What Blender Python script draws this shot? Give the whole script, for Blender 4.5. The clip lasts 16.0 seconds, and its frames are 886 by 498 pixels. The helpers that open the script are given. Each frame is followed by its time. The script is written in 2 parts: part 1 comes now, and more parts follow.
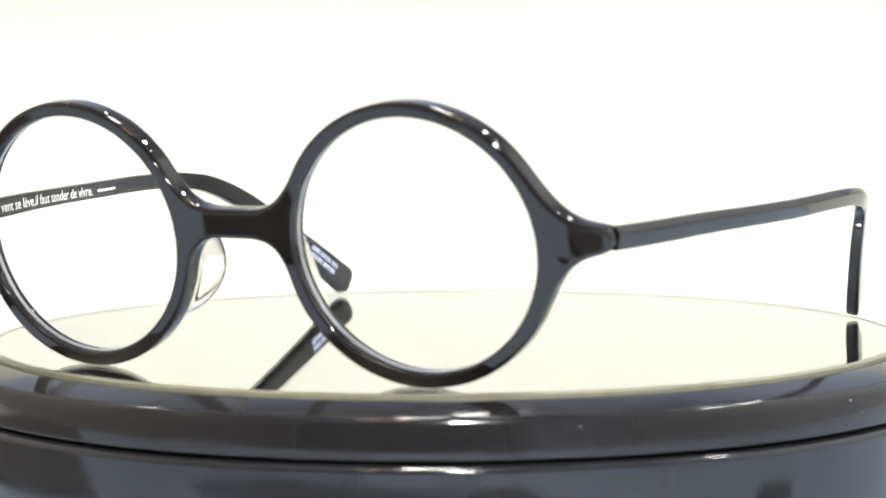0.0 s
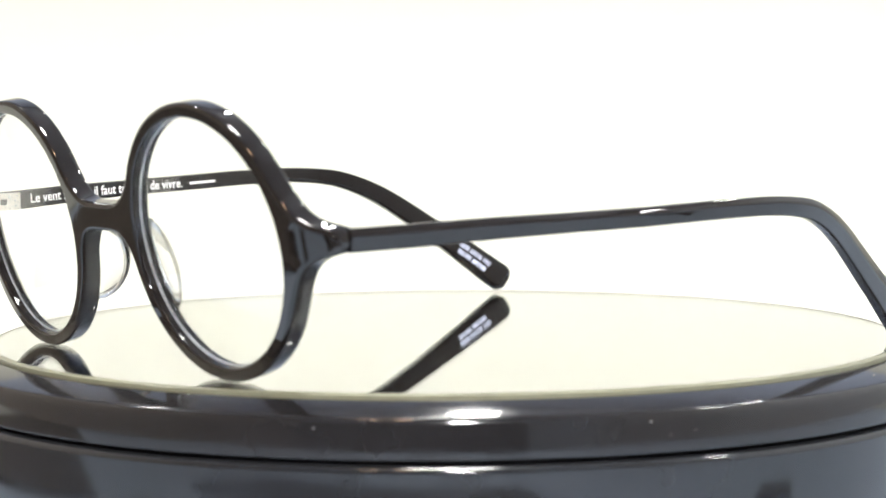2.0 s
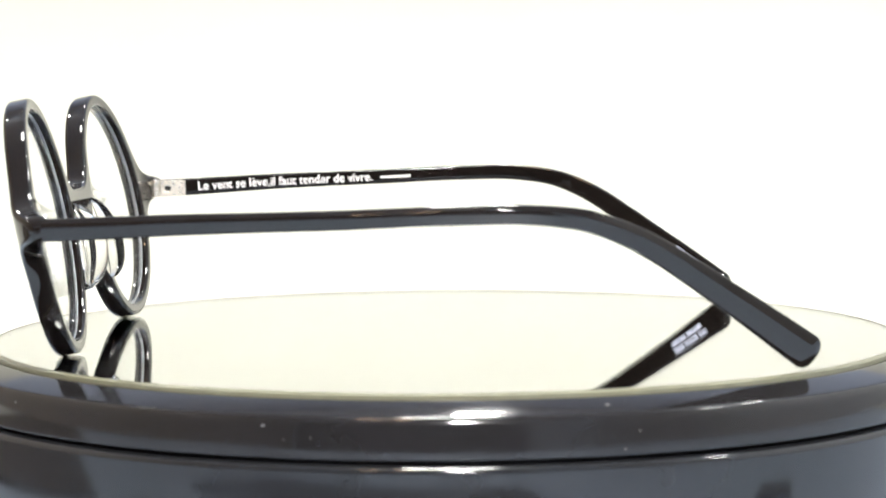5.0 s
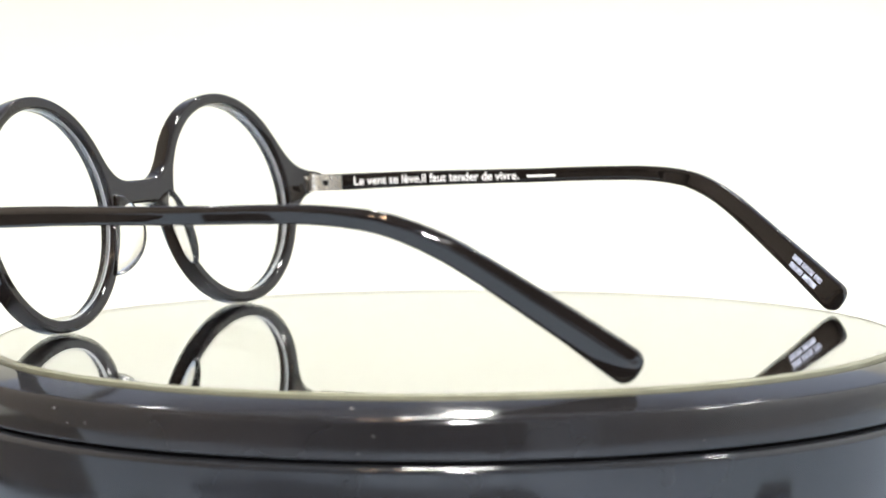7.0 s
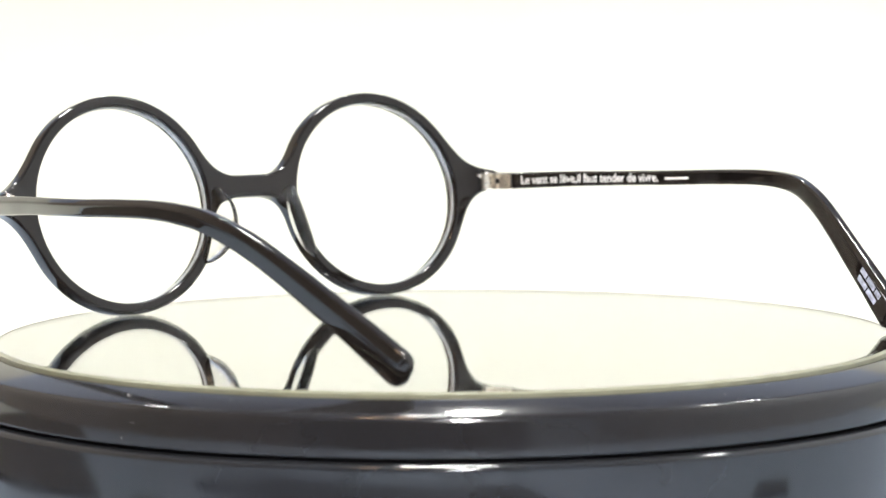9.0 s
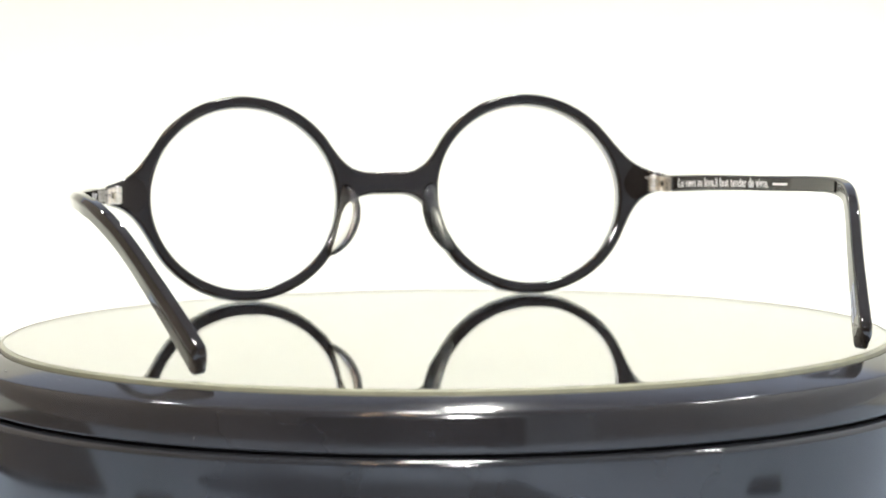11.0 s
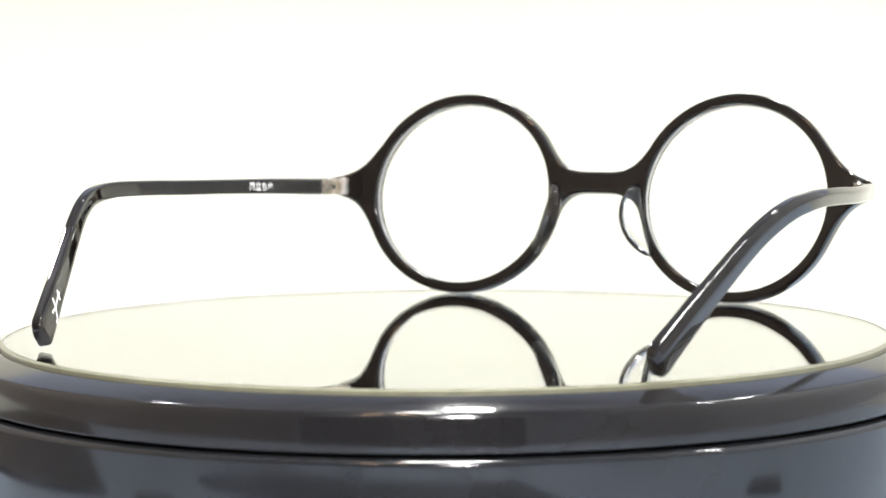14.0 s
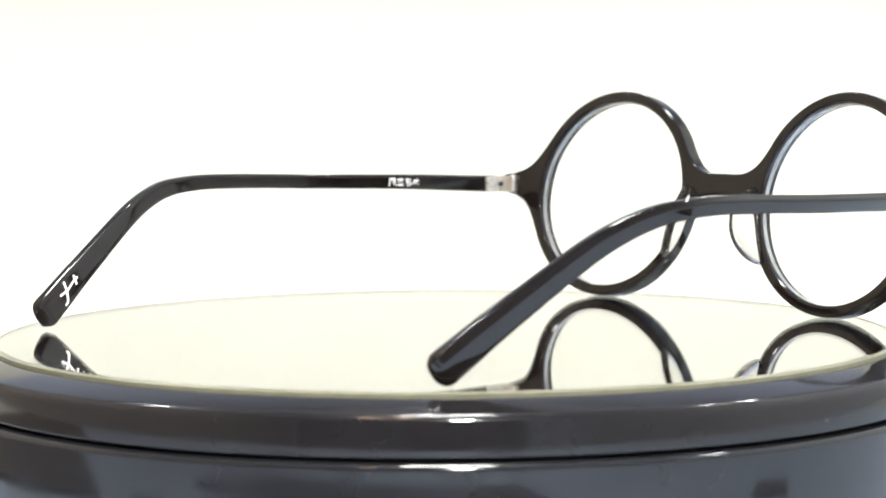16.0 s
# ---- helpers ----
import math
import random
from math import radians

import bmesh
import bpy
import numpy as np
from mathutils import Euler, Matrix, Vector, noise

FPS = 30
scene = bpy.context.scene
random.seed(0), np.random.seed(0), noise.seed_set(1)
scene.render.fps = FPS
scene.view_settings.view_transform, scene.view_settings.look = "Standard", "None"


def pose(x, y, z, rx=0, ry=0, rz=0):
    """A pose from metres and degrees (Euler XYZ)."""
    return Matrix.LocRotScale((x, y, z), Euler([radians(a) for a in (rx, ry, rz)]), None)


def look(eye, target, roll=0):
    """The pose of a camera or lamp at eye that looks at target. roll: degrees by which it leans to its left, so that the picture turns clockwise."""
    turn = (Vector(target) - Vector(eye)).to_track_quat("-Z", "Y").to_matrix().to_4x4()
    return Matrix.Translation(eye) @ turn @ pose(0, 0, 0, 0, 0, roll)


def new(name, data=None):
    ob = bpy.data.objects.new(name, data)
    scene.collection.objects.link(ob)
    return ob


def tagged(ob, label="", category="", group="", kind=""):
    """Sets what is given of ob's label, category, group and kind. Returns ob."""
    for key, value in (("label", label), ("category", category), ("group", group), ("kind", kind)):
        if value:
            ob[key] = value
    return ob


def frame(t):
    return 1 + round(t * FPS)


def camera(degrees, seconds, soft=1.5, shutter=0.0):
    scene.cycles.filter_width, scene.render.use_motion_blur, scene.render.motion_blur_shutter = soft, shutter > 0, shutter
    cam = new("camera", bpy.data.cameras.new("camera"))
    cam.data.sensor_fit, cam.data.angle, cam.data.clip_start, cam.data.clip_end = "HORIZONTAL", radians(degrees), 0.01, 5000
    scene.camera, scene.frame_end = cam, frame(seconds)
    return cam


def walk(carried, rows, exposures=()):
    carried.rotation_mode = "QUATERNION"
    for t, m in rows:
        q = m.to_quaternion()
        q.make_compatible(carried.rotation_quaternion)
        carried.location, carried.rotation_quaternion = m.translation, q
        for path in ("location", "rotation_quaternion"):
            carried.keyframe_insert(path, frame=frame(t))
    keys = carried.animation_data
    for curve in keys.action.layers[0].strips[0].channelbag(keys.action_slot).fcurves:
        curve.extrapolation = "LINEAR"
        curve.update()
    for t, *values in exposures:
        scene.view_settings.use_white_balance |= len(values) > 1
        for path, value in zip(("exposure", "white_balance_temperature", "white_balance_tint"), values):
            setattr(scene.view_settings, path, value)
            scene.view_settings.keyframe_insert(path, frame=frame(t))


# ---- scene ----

# ---------------------------------------------------------------- camera and turning
MM = 0.001
EYE = Vector((0.0, -0.45961, 0.05240))
AHEAD = Vector((-0.00712, 0.99713, -0.07533))


def eye_pose(back):
    p = EYE - AHEAD * back
    return pose(p.x, p.y, p.z, 85.680, 0.3873, 0.409)


cam = camera(21.907, 16.0)
cam.data.dof.use_dof, cam.data.dof.focus_distance, cam.data.dof.aperture_fstop = True, 0.462, 28.0
walk(cam, [(0, eye_pose(0)), (2.0, eye_pose(0)), (2.5, eye_pose(0.0044)), (3.0, eye_pose(0.0044)),
           (3.4, eye_pose(0)), (8.2, eye_pose(0)), (10.3, eye_pose(0.0118)), (15.2, eye_pose(0.0118)),
           (16.0, eye_pose(0.0045))])

# turn of the platter in degrees
TURN = [(0.0, 110.16), (0.5, 104.09), (1.0, 97.84), (1.5, 91.50), (2.0, 85.19), (2.5, 79.06), (3.0, 72.96),
        (3.5, 66.80), (4.0, 60.70), (4.5, 54.49), (5.0, 48.22), (5.5, 41.95), (6.0, 35.68), (6.5, 29.40),
        (7.0, 23.01), (7.5, 16.75), (8.0, 10.32), (8.5, 3.99), (9.0, -2.35), (9.5, -8.68), (10.0, -15.01),
        (10.5, -21.34), (11.0, -27.71), (11.5, -34.23), (12.0, -40.78), (12.5, -47.23), (13.0, -53.59), (13.5, -59.66),
        (14.0, -65.69), (14.5, -71.72), (15.0, -77.94), (15.5, -84.37), (16.0, -90.74)]
SEAT = Vector((-0.04729, 0.05496, 0.00028))   # the spectacles on the platter
HEADING = -139.157

# ---------------------------------------------------------------- light
world = bpy.data.worlds.new("world")
world.use_nodes = True
world.node_tree.nodes["Background"].inputs[0].default_value = (0.9, 0.95, 1.0, 1)
world.node_tree.nodes["Background"].inputs[1].default_value = 0.02
scene.world = world
scene.view_settings.exposure = -0.4


def area_lamp(name, eye, target, sx, sy, watts, color):
    data = bpy.data.lights.new(name, "AREA")
    data.shape, data.size, data.size_y, data.energy, data.color = "RECTANGLE", sx, sy, watts, color
    ob = new(name, data)
    ob.matrix_world = look(eye, target)
    return ob


LAMP_AT = (0.052, -0.80, 0.45)
area_lamp("ceiling_light_source", (0.0, 0.1, 1.66), (0, 0.1, 0), 0.30, 0.24, 52, (0.985, 0.995, 0.93))
area_lamp("desk_lamp_source", LAMP_AT, (0, 0.0, 0.0), 0.065, 0.05, 15.0, (1.0, 0.97, 0.95))
COOL, WARM = (1.0, 0.985, 0.94), (1.0, 0.66, 0.40)
SPOTS = [(-0.90, 1.00, 0.08, 9.0, COOL), (0.95, 1.05, 0.08, 9.0, COOL), (0.05, 1.40, 0.08, 9.0, COOL), (1.10, 0.20, 0.08, 9.0, COOL),
         (-0.24, -1.15, 0.12, 4.5, WARM), (-0.46, -1.15, 0.12, 4.5, WARM)]
for sx, sy, wide, watts, tint in SPOTS:
    area_lamp("ceiling_spot_source", (sx, sy, 1.64), (0, 0, 0), wide, wide, watts, tint)



# ---------------------------------------------------------------- materials
def material(name, color, rough=0.5, metal=0.0, ior=1.5, transmission=0.0, spec=0.5, vary=0.0, vary_scale=60.0,
             bump=0.0, bump_scale=400.0, rough_vary=0.0, emission=None, stretch=(1, 1, 1)):
    m = bpy.data.materials.new(name)
    m.use_nodes = True
    t = m.node_tree
    b = t.nodes["Principled BSDF"]
    b.inputs["Base Color"].default_value = (*color, 1)
    b.inputs["Roughness"].default_value = rough
    b.inputs["Metallic"].default_value = metal
    b.inputs["IOR"].default_value = ior
    b.inputs["Transmission Weight"].default_value = transmission
    b.inputs["Specular IOR Level"].default_value = spec
    co = t.nodes.new("ShaderNodeTexCoord")
    mp = t.nodes.new("ShaderNodeMapping")
    mp.inputs["Scale"].default_value = stretch
    t.links.new(co.outputs["Object"], mp.inputs["Vector"])

    def noise_node(scale, detail):
        n = t.nodes.new("ShaderNodeTexNoise")
        n.inputs["Scale"].default_value, n.inputs["Detail"].default_value = scale, detail
        t.links.new(mp.outputs["Vector"], n.inputs["Vector"])
        return n

    if vary:
        n = noise_node(vary_scale, 5)
        r = t.nodes.new("ShaderNodeValToRGB")
        r.color_ramp.elements[0].position, r.color_ramp.elements[1].position = 0.3, 0.7
        r.color_ramp.elements[0].color = (*[c * (1 - vary) for c in color], 1)
        r.color_ramp.elements[1].color = (*[min(1, c * (1 + vary)) for c in color], 1)
        t.links.new(n.outputs["Fac"], r.inputs["Fac"])
        t.links.new(r.outputs["Color"], b.inputs["Base Color"])
    if rough_vary:
        n = noise_node(vary_scale * 2.3, 6)
        r = t.nodes.new("ShaderNodeMapRange")
        r.inputs["From Min"].default_value, r.inputs["From Max"].default_value = 0.35, 0.7
        r.inputs["To Min"].default_value, r.inputs["To Max"].default_value = rough, rough + rough_vary
        t.links.new(n.outputs["Fac"], r.inputs["Value"])
        t.links.new(r.outputs["Result"], b.inputs["Roughness"])
    if bump:
        n = noise_node(bump_scale, 4)
        u = t.nodes.new("ShaderNodeBump")
        u.inputs["Strength"].default_value, u.inputs["Distance"].default_value = bump, 0.0002
        t.links.new(n.outputs["Fac"], u.inputs["Height"])
        t.links.new(u.outputs["Normal"], b.inputs["Normal"])
    if emission:
        b.inputs["Emission Color"].default_value = (*emission[:3], 1)
        b.inputs["Emission Strength"].default_value = emission[3]
    return m


ACETATE = material("black_acetate", (0.0075, 0.0060, 0.0055), 0.018, rough_vary=0.025, vary=0.25, vary_scale=120, bump=0.05, bump_scale=330)
PLASTIC = material("black_gloss_plastic", (0.013, 0.0125, 0.0135), 0.06, rough_vary=0.06, vary=0.2, vary_scale=40, bump=0.012, bump_scale=90)
BASE_PLASTIC = material("black_base_plastic", (0.013, 0.0138, 0.0160), 0.06, rough_vary=0.07, vary=0.2, vary_scale=40, bump=0.012, bump_scale=90)
# near-black: the shade inside gap and slot, put into the colour
GAP_SHADE = material("gap_shade", (0.004, 0.004, 0.004), 0.6)
GLASS = material("mirror_glass", (0.996, 0.999, 0.992), 0.0, ior=1.5, transmission=1.0)
EDGE = material("ground_glass_edge", (0.17, 0.17, 0.115), 0.28, vary=0.12, vary_scale=300)
SILVER = material("mirror_silvering", (0.984, 0.992, 0.980), 0.0, metal=1.0)
LENS = material("lens_plastic", (0.985, 0.99, 0.985), 0.0, ior=1.22, transmission=1.0)
FROST = material("ground_lens_edge", (0.36, 0.375, 0.39), 0.3, vary=0.12, vary_scale=500)
PAD = material("clear_pad_plastic", (0.96, 0.955, 0.94), 0.04, ior=1.49, transmission=1.0)
NICKEL = material("hinge_nickel", (0.86, 0.80, 0.70), 0.25, metal=1.0, rough_vary=0.12, vary=0.1, vary_scale=800)
STEEL = material("screw_steel", (0.55, 0.53, 0.5), 0.25, metal=1.0)
PRINT = material("white_print", (0.96, 0.96, 0.96), 0.6)
GREY_PRINT = material("grey_print", (0.36, 0.39, 0.50), 0.4, vary=0.5, vary_scale=900)
DUST = material("pale_dust", (0.30, 0.30, 0.30), 0.8, vary=0.4, vary_scale=900)
PAPER = material("white_paper", (0.532, 0.534, 0.486), 0.85, vary=0.012, vary_scale=7, bump=0.03, bump_scale=700)
LAMINATE = material("blue_grey_laminate", (0.45, 0.54, 0.68), 0.4, vary=0.04, vary_scale=9, bump=0.02, bump_scale=500)
WALL = material("wall_paint", (0.76, 0.79, 0.82), 0.8, vary=0.04, vary_scale=3, bump=0.05, bump_scale=120)
BLUE_WALL = material("pale_blue_wall_paint", (0.40, 0.46, 0.60), 0.8, vary=0.04, vary_scale=3, bump=0.05, bump_scale=120)
SOUTH_WALL = material("pale_blue_grey_wall_paint", (0.60, 0.68, 0.78), 0.7, vary=0.08, vary_scale=3, bump=0.05, bump_scale=120)
TAN_WALL = material("tan_wall_paint", (0.42, 0.36, 0.30), 0.8, vary=0.05, vary_scale=3, bump=0.05, bump_scale=120)
CEIL = material("ceiling_paint", (0.62, 0.66, 0.74), 0.9, vary=0.03, vary_scale=4)
WOOD = material("floor_wood", (0.20, 0.12, 0.07), 0.4, vary=0.35, vary_scale=5, stretch=(1, 9, 1))
STAND_IN_DOOR = material("stand_in_door_paint", (0.090, 0.072, 0.060), 0.45, vary=0.1, vary_scale=6)
STAND_IN_BROWN = material("stand_in_brown", (0.075, 0.060, 0.048), 0.9, vary=0.2, vary_scale=40, bump=0.1, bump_scale=600)
STAND_IN_DARK = material("stand_in_dark_grey", (0.03, 0.031, 0.036), 0.8, vary=0.2, vary_scale=30)
SHADE = material("lamp_shade", (0.03, 0.03, 0.03), 0.4)
GLOW = material("lamp_diffuser", (0.9, 0.9, 0.88), 0.5, emission=(1.0, 0.985, 0.93, 9.0))


# ---------------------------------------------------------------- mesh helpers
def mesh_from(name, bm, mat, smooth=True, sharp=35):
    me = bpy.data.meshes.new(name)
    bmesh.ops.recalc_face_normals(bm, faces=bm.faces)
    for f in bm.faces:
        f.smooth = smooth
    if smooth:
        lim = radians(sharp)
        for e in bm.edges:
            if len(e.link_faces) == 2 and e.calc_face_angle(0) > lim:
                e.smooth = False
    bm.to_mesh(me)
    bm.free()
    me.materials.append(mat)
    return me


def part(name, bm, mat, parent=None, label="", smooth=True, sharp=35):
    ob = new(name, mesh_from(name, bm, mat, smooth, sharp))
    ob.parent = parent
    return tagged(ob, label=label)


def thing(name, label, category, group="", kind=""):
    ob = new(name)
    ob.empty_display_size = 0.02
    return tagged(ob, label, category, group, kind)


def lathe(profile, segments=256):
    """A body of revolution about z from (radius, height) pairs."""
    bm = bmesh.new()
    rings = []
    for r, z in profile:
        if r < 1e-7:
            rings.append([bm.verts.new((0, 0, z))])
        else:
            rings.append([bm.verts.new((r * math.cos(a), r * math.sin(a), z))
                          for a in (2 * math.pi * i / segments for i in range(segments))])
    for a, b in zip(rings, rings[1:]):
        for i in range(segments):
            j = (i + 1) % segments
            ids = [a[i % len(a)], a[j % len(a)], b[j % len(b)], b[i % len(b)]]
            seen = list(dict.fromkeys(ids))
            if len(seen) > 2:
                bm.faces.new(seen)
    return bm


def box(x0, x1, y0, y1, z0, z1, bevel=0.0, bm=None):
    bm = bm or bmesh.new()
    made = bmesh.ops.create_cube(bm, size=1, matrix=Matrix.Translation(((x0 + x1) / 2, (y0 + y1) / 2, (z0 + z1) / 2))
                                 @ Matrix.Diagonal((x1 - x0, y1 - y0, z1 - z0, 1)))
    if bevel:
        edges = list({e for v in made["verts"] for e in v.link_edges})
        bmesh.ops.bevel(bm, geom=edges, offset=bevel, segments=2, affect="EDGES")
    return bm


def rounded(profile, radius, steps=4):
    """Rounds the inner corners of a profile of (r, z) pairs."""
    out = [profile[0]]
    for a, b, c in zip(profile, profile[1:], profile[2:]):
        a, b, c = Vector(a), Vector(b), Vector(c)
        d = min(radius, (a - b).length * 0.45, (c - b).length * 0.45)
        p, q = b + (a - b).normalized() * d, b + (c - b).normalized() * d
        for i in range(steps + 1):
            t = i / steps
            out.append(tuple(p * (1 - t) ** 2 + b * 2 * t * (1 - t) + q * t * t))
    return out + [profile[-1]]


# ---------------------------------------------------------------- the room
TABLE_Z = -0.044
FLOOR_Z = TABLE_Z - 0.74
X0, X1, Y0, Y1, TOP = -1.3, 1.3, -2.1, 1.7, 1.72


def room():
    t = 0.12
    for name, b, m in (("floor", (X0 - t, X1 + t, Y0 - t, Y1 + t, FLOOR_Z - t, FLOOR_Z), WOOD),
                       ("ceiling", (X0 - t, X1 + t, Y0 - t, Y1 + t, TOP, TOP + t), CEIL),
                       ("wall_north", (X0, X1, Y1, Y1 + t, FLOOR_Z, TOP), BLUE_WALL),
                       ("wall_south", (X0, X1, Y0 - t, Y0, FLOOR_Z, TOP), SOUTH_WALL),
                       ("wall_west", (X0 - t, X0, Y0 - t, Y1 + t, FLOOR_Z, TOP), TAN_WALL),
                       ("wall_east", (X1, X1 + t, Y0 - t, Y1 + t, FLOOR_Z, TOP), WALL)):
        ob = part(name, box(*b), m, smooth=False)
        tagged(ob, "plain painted room " + name.split("_")[0], name.split("_")[0], kind="structure")


def table():
    ob = thing("table", "plain pale blue-grey laminate table under the display turntable", "table")
    ob.location = (0, 0, TABLE_Z)
    part("tabletop", box(-0.8, 0.8, -0.8, 0.9, -0.03, 0, 0.003), LAMINATE, ob)
    for x in (-0.74, 0.74):
        for y in (-0.74, 0.84):
            part("leg", box(x - 0.025, x + 0.025, y - 0.025, y + 0.025, -0.74, -0.03, 0.003), LAMINATE, ob)


def backdrop():
    """A sheet of white paper that lies on the table and sweeps up behind the turntable."""
    bm = bmesh.new()
    line = [(0.14, 0.001), (0.30, 0.001), (0.45, 0.001)]
    line += [(0.45 + 0.16 * math.sin(a), 0.161 - 0.16 * math.cos(a)) for a in (radians(9 * i) for i in range(1, 11))]
    line += [(0.612, 0.22), (0.615, 0.30)]
    rows = []
    for k in (0, 0.0006):
        rows.append([[bm.verts.new((x, y + k, z + k)) for x in (-0.75, -0.4, 0, 0.4, 0.75)] for y, z in line])
    for g in rows:
        for a, b in zip(g, g[1:]):
            for i in range(4):
                bm.faces.new((a[i], a[i + 1], b[i + 1], b[i]))
    ob = part("paper_backdrop", bm, PAPER)
    ob.location = (0, 0, TABLE_Z)
    tagged(ob, "white paper sweep behind the turntable on the table", "backdrop", kind="structure")


def ceiling_light():
    ob = thing("ceiling_light", "white rectangular ceiling light panel, switched on", "ceiling light")
    ob.location = (0, 0.1, TOP)
    part("frame", box(-0.19, 0.19, -0.16, 0.16, -0.035, -0.001, 0.004), CEIL, ob)
    part("diffuser", box(-0.17, 0.17, -0.14, 0.14, -0.041, -0.0365), GLOW, ob, "glowing diffuser")


# Unseen dark sheet, added so that the turntable mirrors a dark middle.
def front_stand_in():
    ob = part("stand_in_mat", box(-0.27, 0.10, -0.42, -0.245, 0.0003, 0.003, 0.001), STAND_IN_DARK)
    ob.location = (0, 0, TABLE_Z)
    tagged(ob, "unseen dark grey sheet on the table, added to darken the turntable's reflections", "mat")


# Unseen brown sheet, added to darken what the base's left side mirrors.
def side_stand_in():
    ob = part("stand_in_mat", box(-0.75, -0.23, -0.11, 0.13, 0.0003, 0.003, 0.001), STAND_IN_BROWN)
    ob.location = (0, 0, TABLE_Z)
    tagged(ob, "unseen dark brown sheet on the table, added to darken the base's left side", "mat")


# Unseen flat plate, added for a dark square that the base mirrors.
def dark_stand_in(x, y, turn):
    ob = part("dark_stand_in", box(-0.024, 0.024, -0.018, 0.018, 0.0002, 0.0024, 0.0006), SHADE)
    tagged(ob, "small flat black stand-in on the table, for a dark square mirrored in the base", "card", "black cards on the table")
    ob.matrix_world = pose(x, y, TABLE_Z, 0, 0, turn)


def spot_lamp(x, y):
    ob = thing("ceiling_spot", "small round ceiling spotlight with a black collar, switched on", "spotlight", "ceiling spotlights")
    ob.location = (x, y, TOP)
    part("collar", lathe([(0.085, -0.001), (0.085, -0.03), (0.075, -0.03), (0.075, -0.004), (0.0, -0.004)], 32), SHADE, ob)


def desk_lamp():
    """A small lamp that stands on the table behind the eye, its head over the light source."""
    ob = thing("desk_lamp", "small black desk lamp standing on the table, switched on", "lamp")
    x, y, z = LAMP_AT
    ob.location = (x + 0.10, -0.74, TABLE_Z)
    part("base", lathe(rounded([(0.0, 0.0), (0.05, 0.0), (0.05, 0.012), (0.012, 0.016), (0.0, 0.016)], 0.002), 48), SHADE, ob)
    part("pole", lathe([(0.0, 0.015), (0.006, 0.015), (0.006, 0.50), (0.0, 0.50)], 24), SHADE, ob)
    arm = lathe([(0.0, 0.0), (0.005, 0.0), (0.005, 0.115), (0.0, 0.115)], 24)
    arm.transform(look((0, 0, 0.497), (0.10, 0.06, 0.477)))
    part("arm", arm, SHADE, ob)
    head = lathe([(0.0, 0.034), (0.02, 0.034), (0.052, -0.004), (0.050, -0.004), (0.019, 0.030), (0.0, 0.030)], 48)
    head.transform(pose(-0.10, -0.06, z - TABLE_Z) @ look((0, 0, 0), (-x, -y, -z)))
    part("shade", head, SHADE, ob, "black conical shade")


# Unseen door, added as the dark area that rim and rear faces reflect.
def door_stand_in():
    ob = thing("unseen_door", "wide dark brown double door, unseen, added to darken reflections", "door", kind="structure")
    ob.location = (0, Y0, FLOOR_Z)
    for x0, x1 in ((-1.25, -0.315), (-0.31, 0.63)):
        leaf = part("leaf", box(x0, x1, 0.002, 0.045, 0.005, 2.05, 0.004), STAND_IN_DOOR, ob)
        part("panel", box(x0 + 0.14, x1 - 0.14, 0.0455, 0.055, 0.25, 0.95, 0.004), STAND_IN_DOOR, leaf)
        part("panel", box(x0 + 0.14, x1 - 0.14, 0.0455, 0.055, 1.10, 1.90, 0.004), STAND_IN_DOOR, leaf)


room()
door_stand_in()
for sx, sy, *_ in SPOTS:
    spot_lamp(sx, sy)
table()
desk_lamp()
front_stand_in()
side_stand_in()
dark_stand_in(0.240, -0.135, -12)
dark_stand_in(-0.193, -0.146, 23)
backdrop()
ceiling_light()


# ---------------------------------------------------------------- turntable
GLASS_TOP = 0.00075


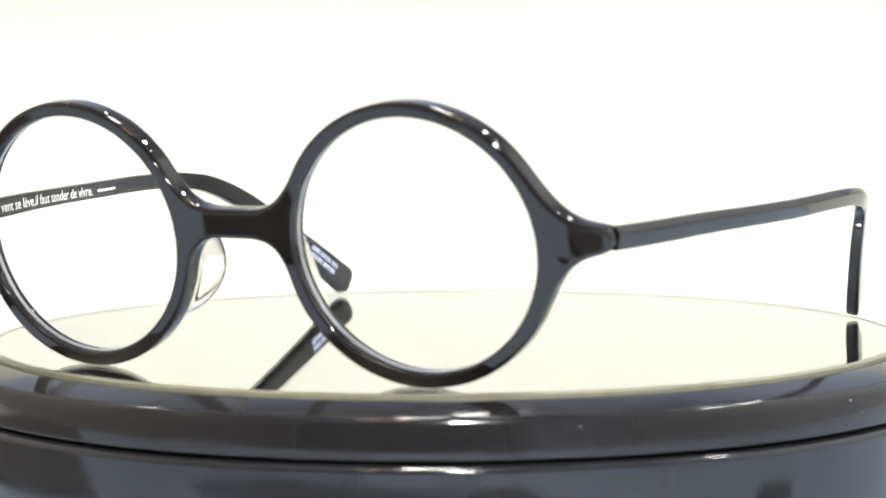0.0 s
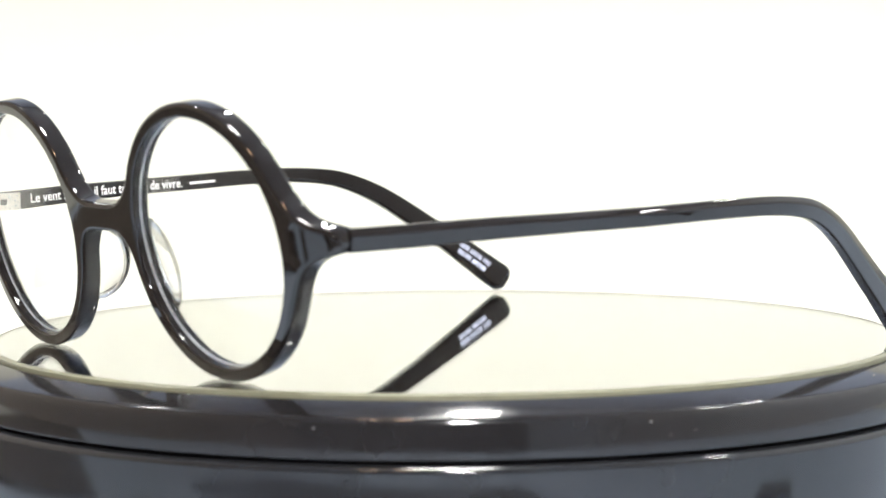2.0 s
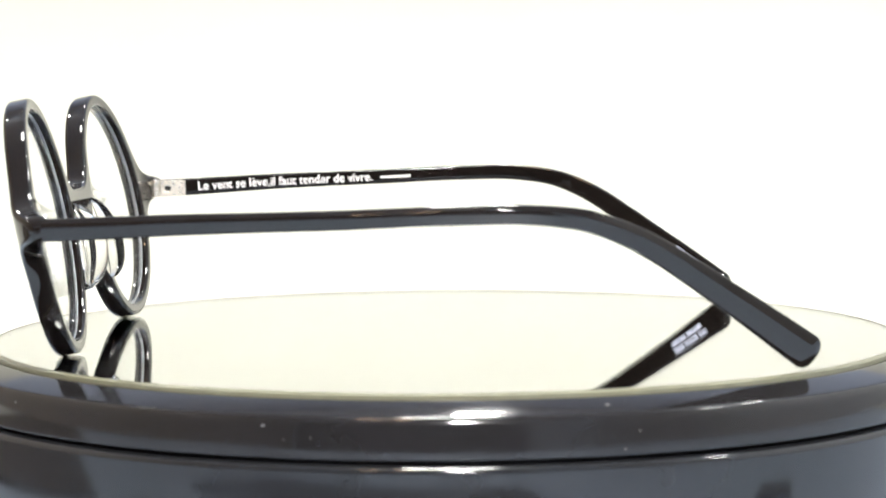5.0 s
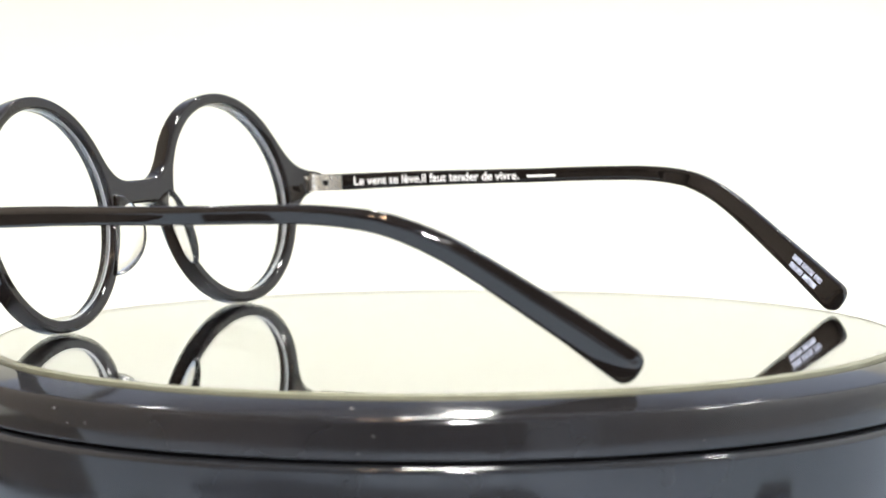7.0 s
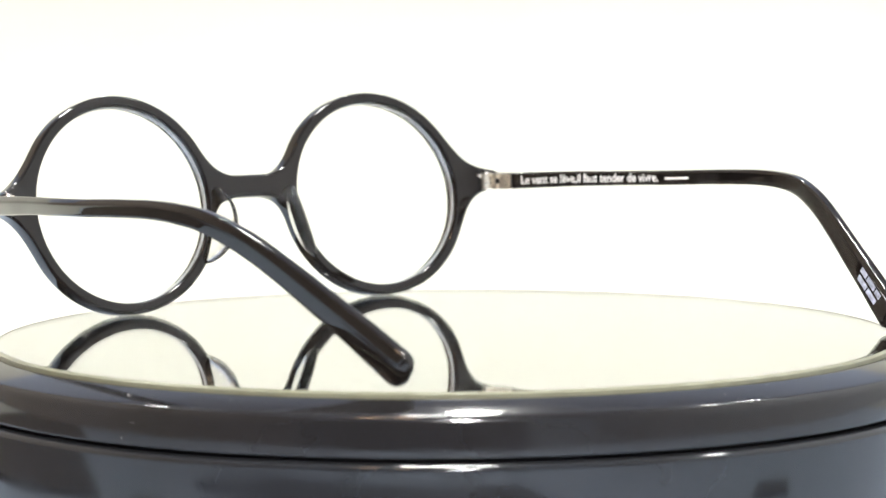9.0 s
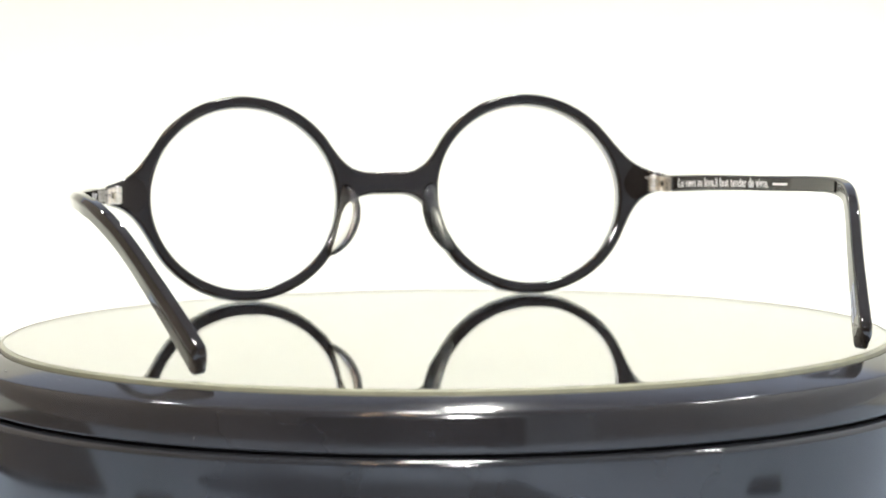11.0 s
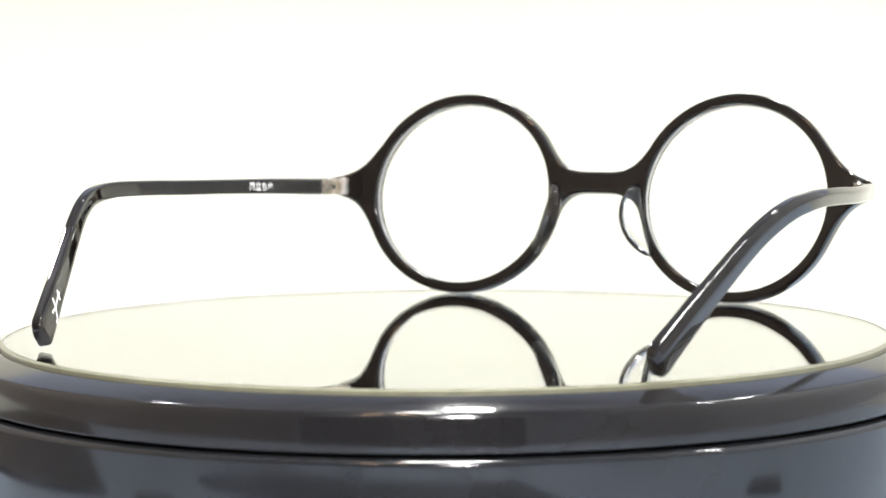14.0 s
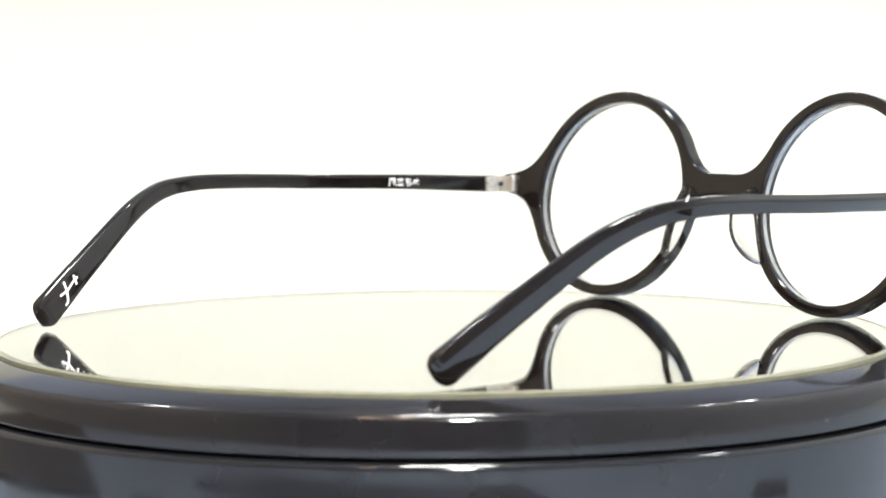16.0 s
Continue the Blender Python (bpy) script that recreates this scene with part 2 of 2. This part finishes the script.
def turntable():
    ob = thing("display_turntable", "black glossy motorised turntable with a round mirror top, turning", "turntable")
    ob.location = (-0.0030, 0.0010, 0)
    body = rounded([(0.0, -0.0103), (0.0955, -0.0103), (0.0955, -0.0098), (0.0988, -0.0096), (0.0999, -0.0103), (0.0999, -0.0250),
                    (0.0997, -0.0400), (0.0970, TABLE_Z + 0.0002), (0.0, TABLE_Z + 0.0002)], 0.0006)
    part("base", lathe(body), BASE_PLASTIC, ob, "static glossy black base")
    # fills the gap under the platter, its black painting the shade there
    part("spindle", lathe([(0.0, -0.0102), (0.0945, -0.0102), (0.0945, -0.0086), (0.0, -0.0086)], 96), GAP_SHADE, ob)
    rim = rounded([(0.0, -0.0022), (0.09105, -0.0022), (0.09110, -0.0002), (0.0920, -0.0002), (0.0979, -0.0020),
                   (0.0984, -0.0030), (0.0990, -0.0088), (0.0985, -0.0091), (0.0, -0.0091)], 0.0008)
    platter = part("platter", lathe(rim), PLASTIC, ob, "glossy black bevelled rim")
    t = GLASS_TOP
    glass = lathe(rounded([(0.0, t - 0.0026), (0.0907, t - 0.0026), (0.0909, t - 0.0004), (0.0903, t), (0.0894, t), (0.0, t)], 0.0002))
    part("mirror_glass", glass, GLASS, platter, "round mirror glass with a bevelled edge")
    edge = lathe([(0.0903, t + 0.00003), (0.09095, t - 0.0003), (0.09100, t - 0.0012), (0.0908, t - 0.0012)])
    part("glass_edge", edge, EDGE, platter, "ground pale green glass edge")
    part("silvering", lathe([(0.0, t - 0.0024), (0.0906, t - 0.0024), (0.0906, t - 0.0025), (0.0, t - 0.0025)]), SILVER, platter)
    rng = random.Random(7)
    spots = [(radians(172.7), 0.0990, -0.0038, 0.00022), (radians(238.1), 0.0951, -0.00105, 0.00024), (radians(204.7), 0.0990, -0.0036, 0.00022)]
    for _ in range(18):                                    # on the rim's wall and bevel
        if rng.random() < 0.5:
            spots.append((rng.uniform(0, 6.283), 0.0990, rng.uniform(-0.0080, -0.0040), rng.uniform(0.00006, 0.00014)))
        else:
            k = rng.uniform(0.1, 0.9)
            spots.append((rng.uniform(0, 6.283), 0.0920 + 0.0059 * k, -0.0002 - 0.0018 * k, rng.uniform(0.00006, 0.00015)))
    for _ in range(26):                                    # crumbs along the edge of the glass
        base_angle = rng.choice((0.4, 1.9, 2.3, 3.6, 4.4, 5.5))
        spots.append((base_angle + rng.gauss(0, 0.05), rng.uniform(0.0880, 0.0902), t + 0.00005, rng.uniform(0.00010, 0.00028)))
    dust = bmesh.new()
    for a, rr, z, size in spots:
        bmesh.ops.create_icosphere(dust, subdivisions=1, radius=size, matrix=Matrix.Translation((rr * math.cos(a), rr * math.sin(a), z))
                                   @ Matrix.Rotation(a, 4, "Z") @ Matrix.Diagonal((0.5, rng.uniform(0.8, 1.8), rng.uniform(0.4, 0.9), 1)))
    tagged(part("dust", dust, DUST, platter, "pale dust specks"), kind="stuff")
    return platter


PLATTER = turntable()


# ---------------------------------------------------------------- spectacles
LEAN = radians(10.6)
RING_Z, RING_U, R_OUT, R_IN = 24.45, 34.48, 24.75, 22.2


def smin(a, b, k):
    h = np.maximum(k - np.abs(a - b), 0) / k
    return np.minimum(a, b) - h * h * k / 4


def capsule(u, v, u0, v0, u1, v1, r):
    du, dv = u1 - u0, v1 - v0
    t = np.clip(((u - u0) * du + (v - v0) * dv) / (du * du + dv * dv), 0, 1)
    return np.hypot(u - u0 - t * du, v - v0 - t * dv) - r


def outline_field(u, v):
    """Signed distance to the outer outline of the front: two rings, a bridge and two end pieces."""
    rings = np.minimum(np.hypot(u - RING_U, v), np.hypot(u + RING_U, v)) - R_OUT
    bridge = capsule(u, v, -11, 3.1, 11, 3.1, 2.6)
    left = capsule(u, v, 58, 1.4, 66.2, 1.65, 1.95)
    right = capsule(u, v, -58, 2.3, -66.2, 2.65, 1.95)
    d = smin(rings, bridge, 7.0)
    return smin(smin(d, left, 11.0), right, 11.0)


def trace(field, u0, u1, v0, v1, step, count):
    """The closed zero line of a field, as evenly spaced points with outward normals."""
    us, vs = np.arange(u0, u1, step), np.arange(v0, v1, step)
    f = field(*np.meshgrid(us, vs, indexing="ij"))
    cut, link = {}, {}

    def cross(i, j, k, l):
        key = (i, j, k, l)
        if key not in cut:
            w = f[i, j] / (f[i, j] - f[k, l])
            cut[key] = (us[i] + (us[k] - us[i]) * w, vs[j] + (vs[l] - vs[j]) * w)
        return key

    s = f > 0
    mixed = np.argwhere((s[:-1, :-1] != s[1:, :-1]) | (s[:-1, :-1] != s[:-1, 1:]) | (s[:-1, :-1] != s[1:, 1:]))
    for i, j in mixed:
        i, j = int(i), int(j)
        sides = [(i, j, i + 1, j), (i + 1, j, i + 1, j + 1), (i, j + 1, i + 1, j + 1), (i, j, i, j + 1)]
        hit = [cross(*q) for q in sides if s[q[0], q[1]] != s[q[2], q[3]]]
        for a, b in zip(hit[::2], hit[1::2]):
            link.setdefault(a, []).append(b)
            link.setdefault(b, []).append(a)
    start = next(iter(link))
    path, before, at = [start], None, start
    while True:
        nxt = [k for k in link[at] if k != before]
        before, at = at, nxt[0]
        if at == start:
            break
        path.append(at)
    p = np.array([cut[k] for k in path])
    q = np.vstack([p, p[:1]])
    length = np.concatenate([[0], np.cumsum(np.hypot(*np.diff(q, axis=0).T))])
    at = np.linspace(0, length[-1], count, endpoint=False)
    u, v = np.interp(at, length, q[:, 0]), np.interp(at, length, q[:, 1])
    for _ in range(4):
        e = 0.05
        gu, gv = (field(u + e, v) - field(u - e, v)) / (2 * e), (field(u, v + e) - field(u, v - e)) / (2 * e)
        g2 = gu * gu + gv * gv
        d = field(u, v)
        u, v = u - d * gu / g2, v - d * gv / g2
    g = np.sqrt(g2)
    return u, v, gu / g, gv / g


def bow(u):
    """How far back the middle of the front lies at u."""
    a = abs(u)
    return -5.46 + 0.000855 * a * a + (0.05 * (a - 60) ** 2 if a > 60 else 0)


def front_point(u, v, w):
    """From the front's own plane (u to the wearer's left, v up, w back, in mm) to the spectacles' space."""
    v *= 0.98                                  # the rings are a little wider than high
    return Vector((u, bow(u) - v * math.sin(LEAN) + w * math.cos(LEAN), RING_Z + v * math.cos(LEAN) + w * math.sin(LEAN))) * MM


def front_frame():
    bm = bmesh.new()
    profile = [(-2.1, 1.15), (-2.1, 0.85), (-2.1, 0.75), (-2.043, 0.463), (-1.88, 0.22), (-1.637, 0.057), (-1.35, 0), (-1.0, 0), (1.3, 0), (1.606, 0.061), (1.866, 0.234), (2.039, 0.494), (2.1, 0.8), (2.1, 0.88), (2.1, 1.1)]
    u, v, nu, nv = trace(outline_field, -76, 76, -30, 30, 0.35, 520)
    loops = [[bm.verts.new(front_point(u[i] - nu[i] * c, v[i] - nv[i] * c, w)) for i in range(len(u))] for w, c in profile]
    groups = [loops]
    inner = [(-2.1, 0.75), (-2.1, 0.5), (-2.1, 0.45), (-2.066, 0.278), (-1.968, 0.132), (-1.822, 0.034), (-1.65, 0.0), (-0.7, 0.0), (0.7, 0), (1.5, 0), (1.73, 0.046), (1.924, 0.176), (2.054, 0.37), (2.1, 0.6), (2.1, 0.68), (2.1, 0.85)]
    for side in (1, -1):
        n = 160
        a = [2 * math.pi * i / n for i in range(n)]
        groups.append([[bm.verts.new(front_point(side * RING_U + (R_IN + c) * math.cos(x), (R_IN + c) * math.sin(x), w)) for x in a] for w, c in inner])
    for g in groups:
        for a, b in zip(g, g[1:]):
            for i in range(len(a)):
                j = (i + 1) % len(a)
                bm.faces.new((a[i], a[j], b[j], b[i]))
    for end in (0, -1):
        edges = []
        for g in groups:
            ring = g[end]
            for i in range(len(ring)):
                e = bm.edges.get((ring[i], ring[(i + 1) % len(ring)]))
                edges.append(e)
        bmesh.ops.triangle_fill(bm, use_beauty=True, edges=edges)
    return bm


def lens(side):
    bm = bmesh.new()
    n, r = 96, R_IN - 0.15
    front, back = [], []
    for k, (w, loops) in enumerate(((-0.5, front), (0.5, back))):
        for q in range(0, 9):
            rr = r * q / 8
            sag = -1.6 * (1 - (q / 8) ** 2) + w * (1.25 if k else 1.0)
            if q == 0:
                loops.append([bm.verts.new(front_point(side * RING_U, 0, sag))])
            else:
                loops.append([bm.verts.new(front_point(side * RING_U + rr * math.cos(x), rr * math.sin(x), sag))
                              for x in (2 * math.pi * i / n for i in range(n))])
    for loops in (front, back):
        for a, b in zip(loops, loops[1:]):
            for i in range(n):
                j = (i + 1) % n
                ids = list(dict.fromkeys((a[i % len(a)], a[j % len(a)], b[j], b[i])))
                bm.faces.new(ids)
    for i in range(n):
        j = (i + 1) % n
        bm.faces.new((front[-1][i], front[-1][j], back[-1][j], back[-1][i]))
    return bm


def lens_edge(side):
    """The ground pale edge of a lens, seen inside the groove of its ring."""
    bm = bmesh.new()
    n = 96
    loops = [[bm.verts.new(front_point(side * RING_U + r * math.cos(x), r * math.sin(x), w)) for x in (2 * math.pi * i / n for i in range(n))]
             for r, w in ((R_IN + 0.05, -0.5), (R_IN - 0.14, -0.4), (R_IN - 0.20, 0.1), (R_IN - 0.14, 0.65), (R_IN + 0.05, 0.75))]
    for a, b in zip(loops, loops[1:] + loops[:1]):
        for i in range(n):
            j = (i + 1) % n
            bm.faces.new((a[i], a[j], b[j], b[i]))
    return bm


# temple: stations along the way back (y), height of the middle, sideways place, height and thickness, in mm
TY = np.array([1.7, 9, 17, 25, 36, 55, 74, 84, 90.2, 95.5, 100.8, 107, 113.2, 119.3, 125.4, 130.5, 134.1])
TY = 1.7 + (TY - 1.7) * 0.994
SHORT = 1.022
TZ = np.array([26.0, 26.3, 26.7, 27.1, 27.5, 28.1, 28.8, 28.9, 28.5, 27.7, 25.9, 22.8, 18.8, 14.6, 10.4, 6.7, 4.1])
TX = np.array([67.3, 68.9, 70.7, 72.2, 74.4, 77.3, 78.6, 78.6, 78.1, 77.0, 75.4, 73.0, 70.5, 68.1, 65.8, 63.9, 62.6])
TH = np.array([4.0, 3.95, 3.85, 3.7, 3.5, 3.4, 3.4, 3.45, 3.6, 3.85, 4.1, 4.4, 4.7, 5.1, 5.6, 6.1, 6.4])
TT = np.array([2.9, 2.9, 2.9, 2.9, 2.9, 2.8, 2.7, 2.7, 2.7, 2.7, 2.7, 2.7, 2.7, 2.75, 2.8, 2.9, 2.9])


def spline(y, ys, vs):
    """A smooth curve through stations."""
    m = np.gradient(vs, ys)
    i = int(np.clip(np.searchsorted(ys, y) - 1, 0, len(ys) - 2))
    h = ys[i + 1] - ys[i]
    t = (y - ys[i]) / h
    return ((2 * t ** 3 - 3 * t * t + 1) * vs[i] + (t ** 3 - 2 * t * t + t) * h * m[i]
            + (3 * t * t - 2 * t ** 3) * vs[i + 1] + (t ** 3 - t * t) * h * m[i + 1])


def temple_lift(side, y):
    """The wearer's right temple sits a little higher at the hinge."""
    return (0.65 if side < 0 else 0.0) * min(1.0, max(0.0, (132 - y) / 30))


def temple_spread(side, y):
    return 1.8 * max(0.0, (y - 98) / 34) if side < 0 else -0.8 * min(1.0, max(0.0, (y - 55) / 45))


def station(side, y):
    """The wearer's right temple bends a little earlier than the other."""
    return y if side > 0 else 1.7 + (y - 1.7) * SHORT


def temple_centre(side, y):
    s = station(side, y)
    return Vector((side * (spline(s, TY, TX) + temple_spread(side, y)), y, spline(s, TY, TZ) + temple_lift(side, y)))


def soften(points, times):
    """Cuts the corners of a closed outline."""
    for _ in range(times):
        out = []
        for (ax, az), (bx, bz) in zip(points, points[1:] + points[:1]):
            out += [(ax * 0.88 + bx * 0.12, az * 0.88 + bz * 0.12), (ax * 0.12 + bx * 0.88, az * 0.12 + bz * 0.88)]
        points = out
    return points


def section(y):
    """Cross-section of a temple: flat inside, a chamfer along the top of the outside; towards the end the lower face stands upright."""
    k = min(1.0, max(0.0, (y - 86) / 36))
    return soften([(-1.0, -0.97), (-1.0, 0.97), (0.34 + 0.2 * k, 1.03), (1.02, 0.46 - 0.14 * k), (0.66 + 0.28 * k, -0.98)], 3)


def temple(side):
    bm = bmesh.new()
    end = TY[-1] if side > 0 else 1.7 + (TY[-1] - 1.7) / SHORT
    ys = list(np.linspace(TY[0], 80, 26)) + list(np.linspace(82, end, 40))
    n = len(section(0))
    loops = []
    for y in ys:
        c = temple_centre(side, y)
        ahead = temple_centre(side, min(y + 0.5, end)) - temple_centre(side, max(y - 0.5, TY[0]))
        ahead.normalize()
        out = Vector((side, 0, 0))
        out = (out - ahead * out.dot(ahead)).normalized()
        up = out.cross(ahead) * side
        up = up if up.z > 0 else -up
        hh, tt = spline(station(side, y), TY, TH) / 2, spline(y, TY, TT) / 2
        loop = []
        for x, z in section(y):
            loop.append(bm.verts.new((c + out * x * tt + up * z * hh) * MM))
        loops.append((loop, c, ahead, hh))
    for (a, *_), (b, *_) in zip(loops, loops[1:]):
        for i in range(n):
            j = (i + 1) % n
            bm.faces.new((a[i], a[j], b[j], b[i]))
    bm.faces.new(loops[0][0])
    last, c, ahead, hh = loops[-1]
    prev = last
    for q in range(1, 7):                      # the rounded end
        a = q / 6 * math.pi / 2
        s, push = math.cos(a) ** 0.8, math.sin(a) * hh * 0.80
        if q == 6:
            tip = bm.verts.new((c + ahead * push) * MM)
            for i in range(n):
                bm.faces.new((prev[i], prev[(i + 1) % n], tip))
        else:
            ring = [bm.verts.new((c + (v.co / MM - c) * s + ahead * push) * MM) for v in last]
            for i in range(n):
                j = (i + 1) % n
                bm.faces.new((prev[i], prev[j], ring[j], ring[i]))
            prev = ring
    return bm


def inner_face(side, y, h, off=0.04):
    """A point on a temple's inner face, h mm above its middle."""
    c = temple_centre(side, y)
    ahead = (temple_centre(side, y + 0.5) - temple_centre(side, y - 0.5)).normalized()
    out = Vector((side, 0, 0))
    out = (out - ahead * out.dot(ahead)).normalized()
    up = out.cross(ahead) * side
    up = up if up.z > 0 else -up
    return (c - out * (spline(y, TY, TT) / 2 + off) + up * h) * MM


def temple_text(words, side, y0, length, height, drop, parent, label, bold=0.0):
    """Printed words along a temple's inner face."""
    data = bpy.data.curves.new("print", "FONT")
    data.body, data.size, data.resolution_u, data.offset = words, 1.0, 3, bold
    tmp = new("print_source", data)
    bpy.context.view_layer.update()
    me = bpy.data.meshes.new_from_object(tmp.evaluated_get(bpy.context.evaluated_depsgraph_get()))
    bpy.data.objects.remove(tmp)
    xs = [v.co.x for v in me.vertices]
    zs = [v.co.y for v in me.vertices]
    kx, kz = length / (max(xs) - min(xs)), height / (max(zs) - min(zs))
    for v in me.vertices:
        s = (v.co.x - min(xs)) * kx
        y = y0 + s if side < 0 else y0 - s
        v.co = inner_face(side, y, (v.co.y - min(zs)) * kz + drop)
    me.materials.clear()
    me.materials.append(PRINT)
    ob = new("print", me)
    ob.parent = parent
    return tagged(ob, label)


def strokes(side, lines, width, parent, name, label, mat=None):
    """Flat printed strokes on a temple's inner face; lines of (y, h) pairs."""
    bm = bmesh.new()
    for line in lines:
        for (ya, ha), (yb, hb) in zip(line, line[1:]):
            d = Vector((yb - ya, hb - ha)).normalized() * width / 2
            nrm = Vector((-d.y, d.x))
            steps = 5
            prev = None
            for i in range(steps + 1):
                t = i / steps
                y, h = ya + (yb - ya) * t, ha + (hb - ha) * t
                pair = [bm.verts.new(inner_face(side, y + nrm.x * s, h + nrm.y * s, 0.05)) for s in (1, -1)]
                if prev:
                    bm.faces.new((prev[0], prev[1], pair[1], pair[0]))
                prev = pair
    return part(name, bm, mat or PRINT, parent, label, smooth=False)


def hinge(side, parent):
    z = 26.1 + temple_lift(side, 4)
    ob_bm = bmesh.new()
    # leaf on the temple's inner face
    ang = math.atan2(1.1, 8)
    turn = Matrix.Translation((side * 66.55 * MM, 5.0 * MM, z * MM)) @ Matrix.Rotation(-side * ang, 4, "Z")
    for b in ((-0.45, 0.35, -3.2, 3.0, -1.8, 1.8), (-1.15, -0.3, -3.4, -0.6, -1.8, -0.75), (-1.15, -0.3, -3.4, -0.6, 0.75, 1.8)):
        one = box(*[c * MM for c in (b if side > 0 else (-b[1], -b[0], *b[2:]))], 0.00018)
        one.transform(turn)
        me = bpy.data.meshes.new("t")
        one.to_mesh(me)
        ob_bm.from_mesh(me)
        bpy.data.meshes.remove(me)
    leaf = part("hinge", ob_bm, NICKEL, parent, "pale nickel barrel hinge")
    bar = bmesh.new()
    for z0, z1 in ((-1.9, -0.72), (-0.62, 0.62), (0.72, 1.9)):
        bmesh.ops.create_cone(bar, cap_ends=True, segments=24, radius1=1.15 * MM, radius2=1.15 * MM, depth=(z1 - z0) * MM,
                              matrix=Matrix.Translation((side * 64.6 * MM, 1.35 * MM, (z + (z0 + z1) / 2) * MM)))
    part("barrel", bar, NICKEL, leaf)
    # a black block on the plate paints the slot's shade; no hole is cut
    slot = box(*[c * MM for c in ((-0.47, -0.40, -1.7, -0.3, -0.55, 0.55) if side > 0 else (0.40, 0.47, -1.7, -0.3, -0.55, 0.55))])
    slot.transform(turn)
    part("slot", slot, GAP_SHADE, leaf, "slot, its shade put in as black", smooth=False)
    plate = box(-1.9 * MM, 1.9 * MM, -0.4 * MM, 0.4 * MM, -1.7 * MM, 1.7 * MM, 0.00018)
    plate.transform(Matrix.Translation((side * 62.9 * MM, -0.7 * MM, z * MM)) @ Matrix.Rotation(side * 0.55, 4, "Z"))
    part("leaf_plate", plate, NICKEL, leaf)
    screw = bmesh.new()
    bmesh.ops.create_cone(screw, cap_ends=True, segments=16, radius1=0.75 * MM, radius2=0.6 * MM, depth=0.5 * MM,
                          matrix=Matrix.Translation((side * 64.6 * MM, 1.35 * MM, (z + 2.05) * MM)))
    part("screw", screw, STEEL, leaf)


def nose_pad(side):
    """A clear moulded pad on the inner lower side of a ring, reaching back."""
    bm = bmesh.new()
    n, rows = 20, 16
    loops = []
    for k in range(rows + 1):
        s = k / rows
        a = radians(172 + 46 * s) if side > 0 else radians(8 - 46 * s)
        grow = max(0.02, math.sin(math.pi * min(1, max(0, s))) ** 0.55)
        loop = []
        for i in range(n):
            b = 2 * math.pi * i / n
            depth = 1.4 + 3.0 * grow * (0.5 + 0.5 * math.cos(b)) * 2.0 - 0.3
            thick = 2.2 * grow * math.sin(b)
            flare = 0.42 * (depth - 1.4)
            r = R_OUT - 0.9 + thick + flare
            loop.append(bm.verts.new(front_point(side * RING_U + r * math.cos(a), r * math.sin(a), depth)))
        loops.append(loop)
    for a, b in zip(loops, loops[1:]):
        for i in range(n):
            j = (i + 1) % n
            bm.faces.new((a[i], a[j], b[j], b[i]))
    bm.faces.new(loops[0])
    bm.faces.new(loops[-1])
    return bm


def spectacles():
    ob = thing("spectacles", "round black glossy acetate spectacles, temples open, standing on the mirror", "spectacles")
    part("front_frame", front_frame(), ACETATE, ob, "glossy black round rims with bridge", sharp=50)
    for side in (1, -1):
        glass = part("lens", lens(side), LENS, ob, "clear round lens")
        part("lens_edge", lens_edge(side), FROST, glass, "pale ground lens edge")
        part("nose_pad", nose_pad(side), PAD, ob, "clear plastic nose pad")
        arm = part("temple", temple(side), ACETATE, ob, "glossy black temple with a curved flattened end", sharp=60)
        hinge(side, ob)
        if side < 0:
            temple_text("Le vent se lève,il faut tender de vivre.", side, 10.5, 40, 2.4, -1.2, arm, "white printed words", 0.010)
            strokes(side, [[(52.5, -0.1), (59.5, -0.1)]], 0.5, arm, "print_bar", "small unreadable white print")
            strokes(side, [[(120.6, 0.8), (122.6, 0.8)], [(122.9, 0.8), (125.6, 0.8)], [(125.9, 0.8), (127.6, 0.8)], [(120.9, -0.9), (123.9, -0.9)], [(124.2, -0.9), (127.3, -0.9)]], 1.15, arm, "print_bar", "unreadable grey print", GREY_PRINT)
        else:
            temple_text("風立ちぬ", side, 33.5, 8.4, 2.1, -1.05, arm, "white printed characters", 0.02)
            strokes(side, [[(127.6, 2.0), (128.0, 0.2), (129.1, -1.8), (130.0, -1.9)], [(125.1, 1.3), (125.6, -0.8)], [(129.8, 0.5), (127.8, 0.0), (125.4, 0.4), (124.6, 0.2)]], 0.5, arm, "print_mark", "white printed mark")
    return ob


SPECTACLES = spectacles()


# ---------------------------------------------------------------- what moves
def motions():
    walk(PLATTER, [(t, pose(0, 0, 0, 0, 0, a)) for t, a in TURN])
    rows = []
    for t, a in TURN:
        p = Matrix.Rotation(radians(a), 3, "Z") @ SEAT
        rows.append((t, pose(p.x, p.y, p.z, 0, 0, a + HEADING)))
    walk(SPECTACLES, rows)


motions()
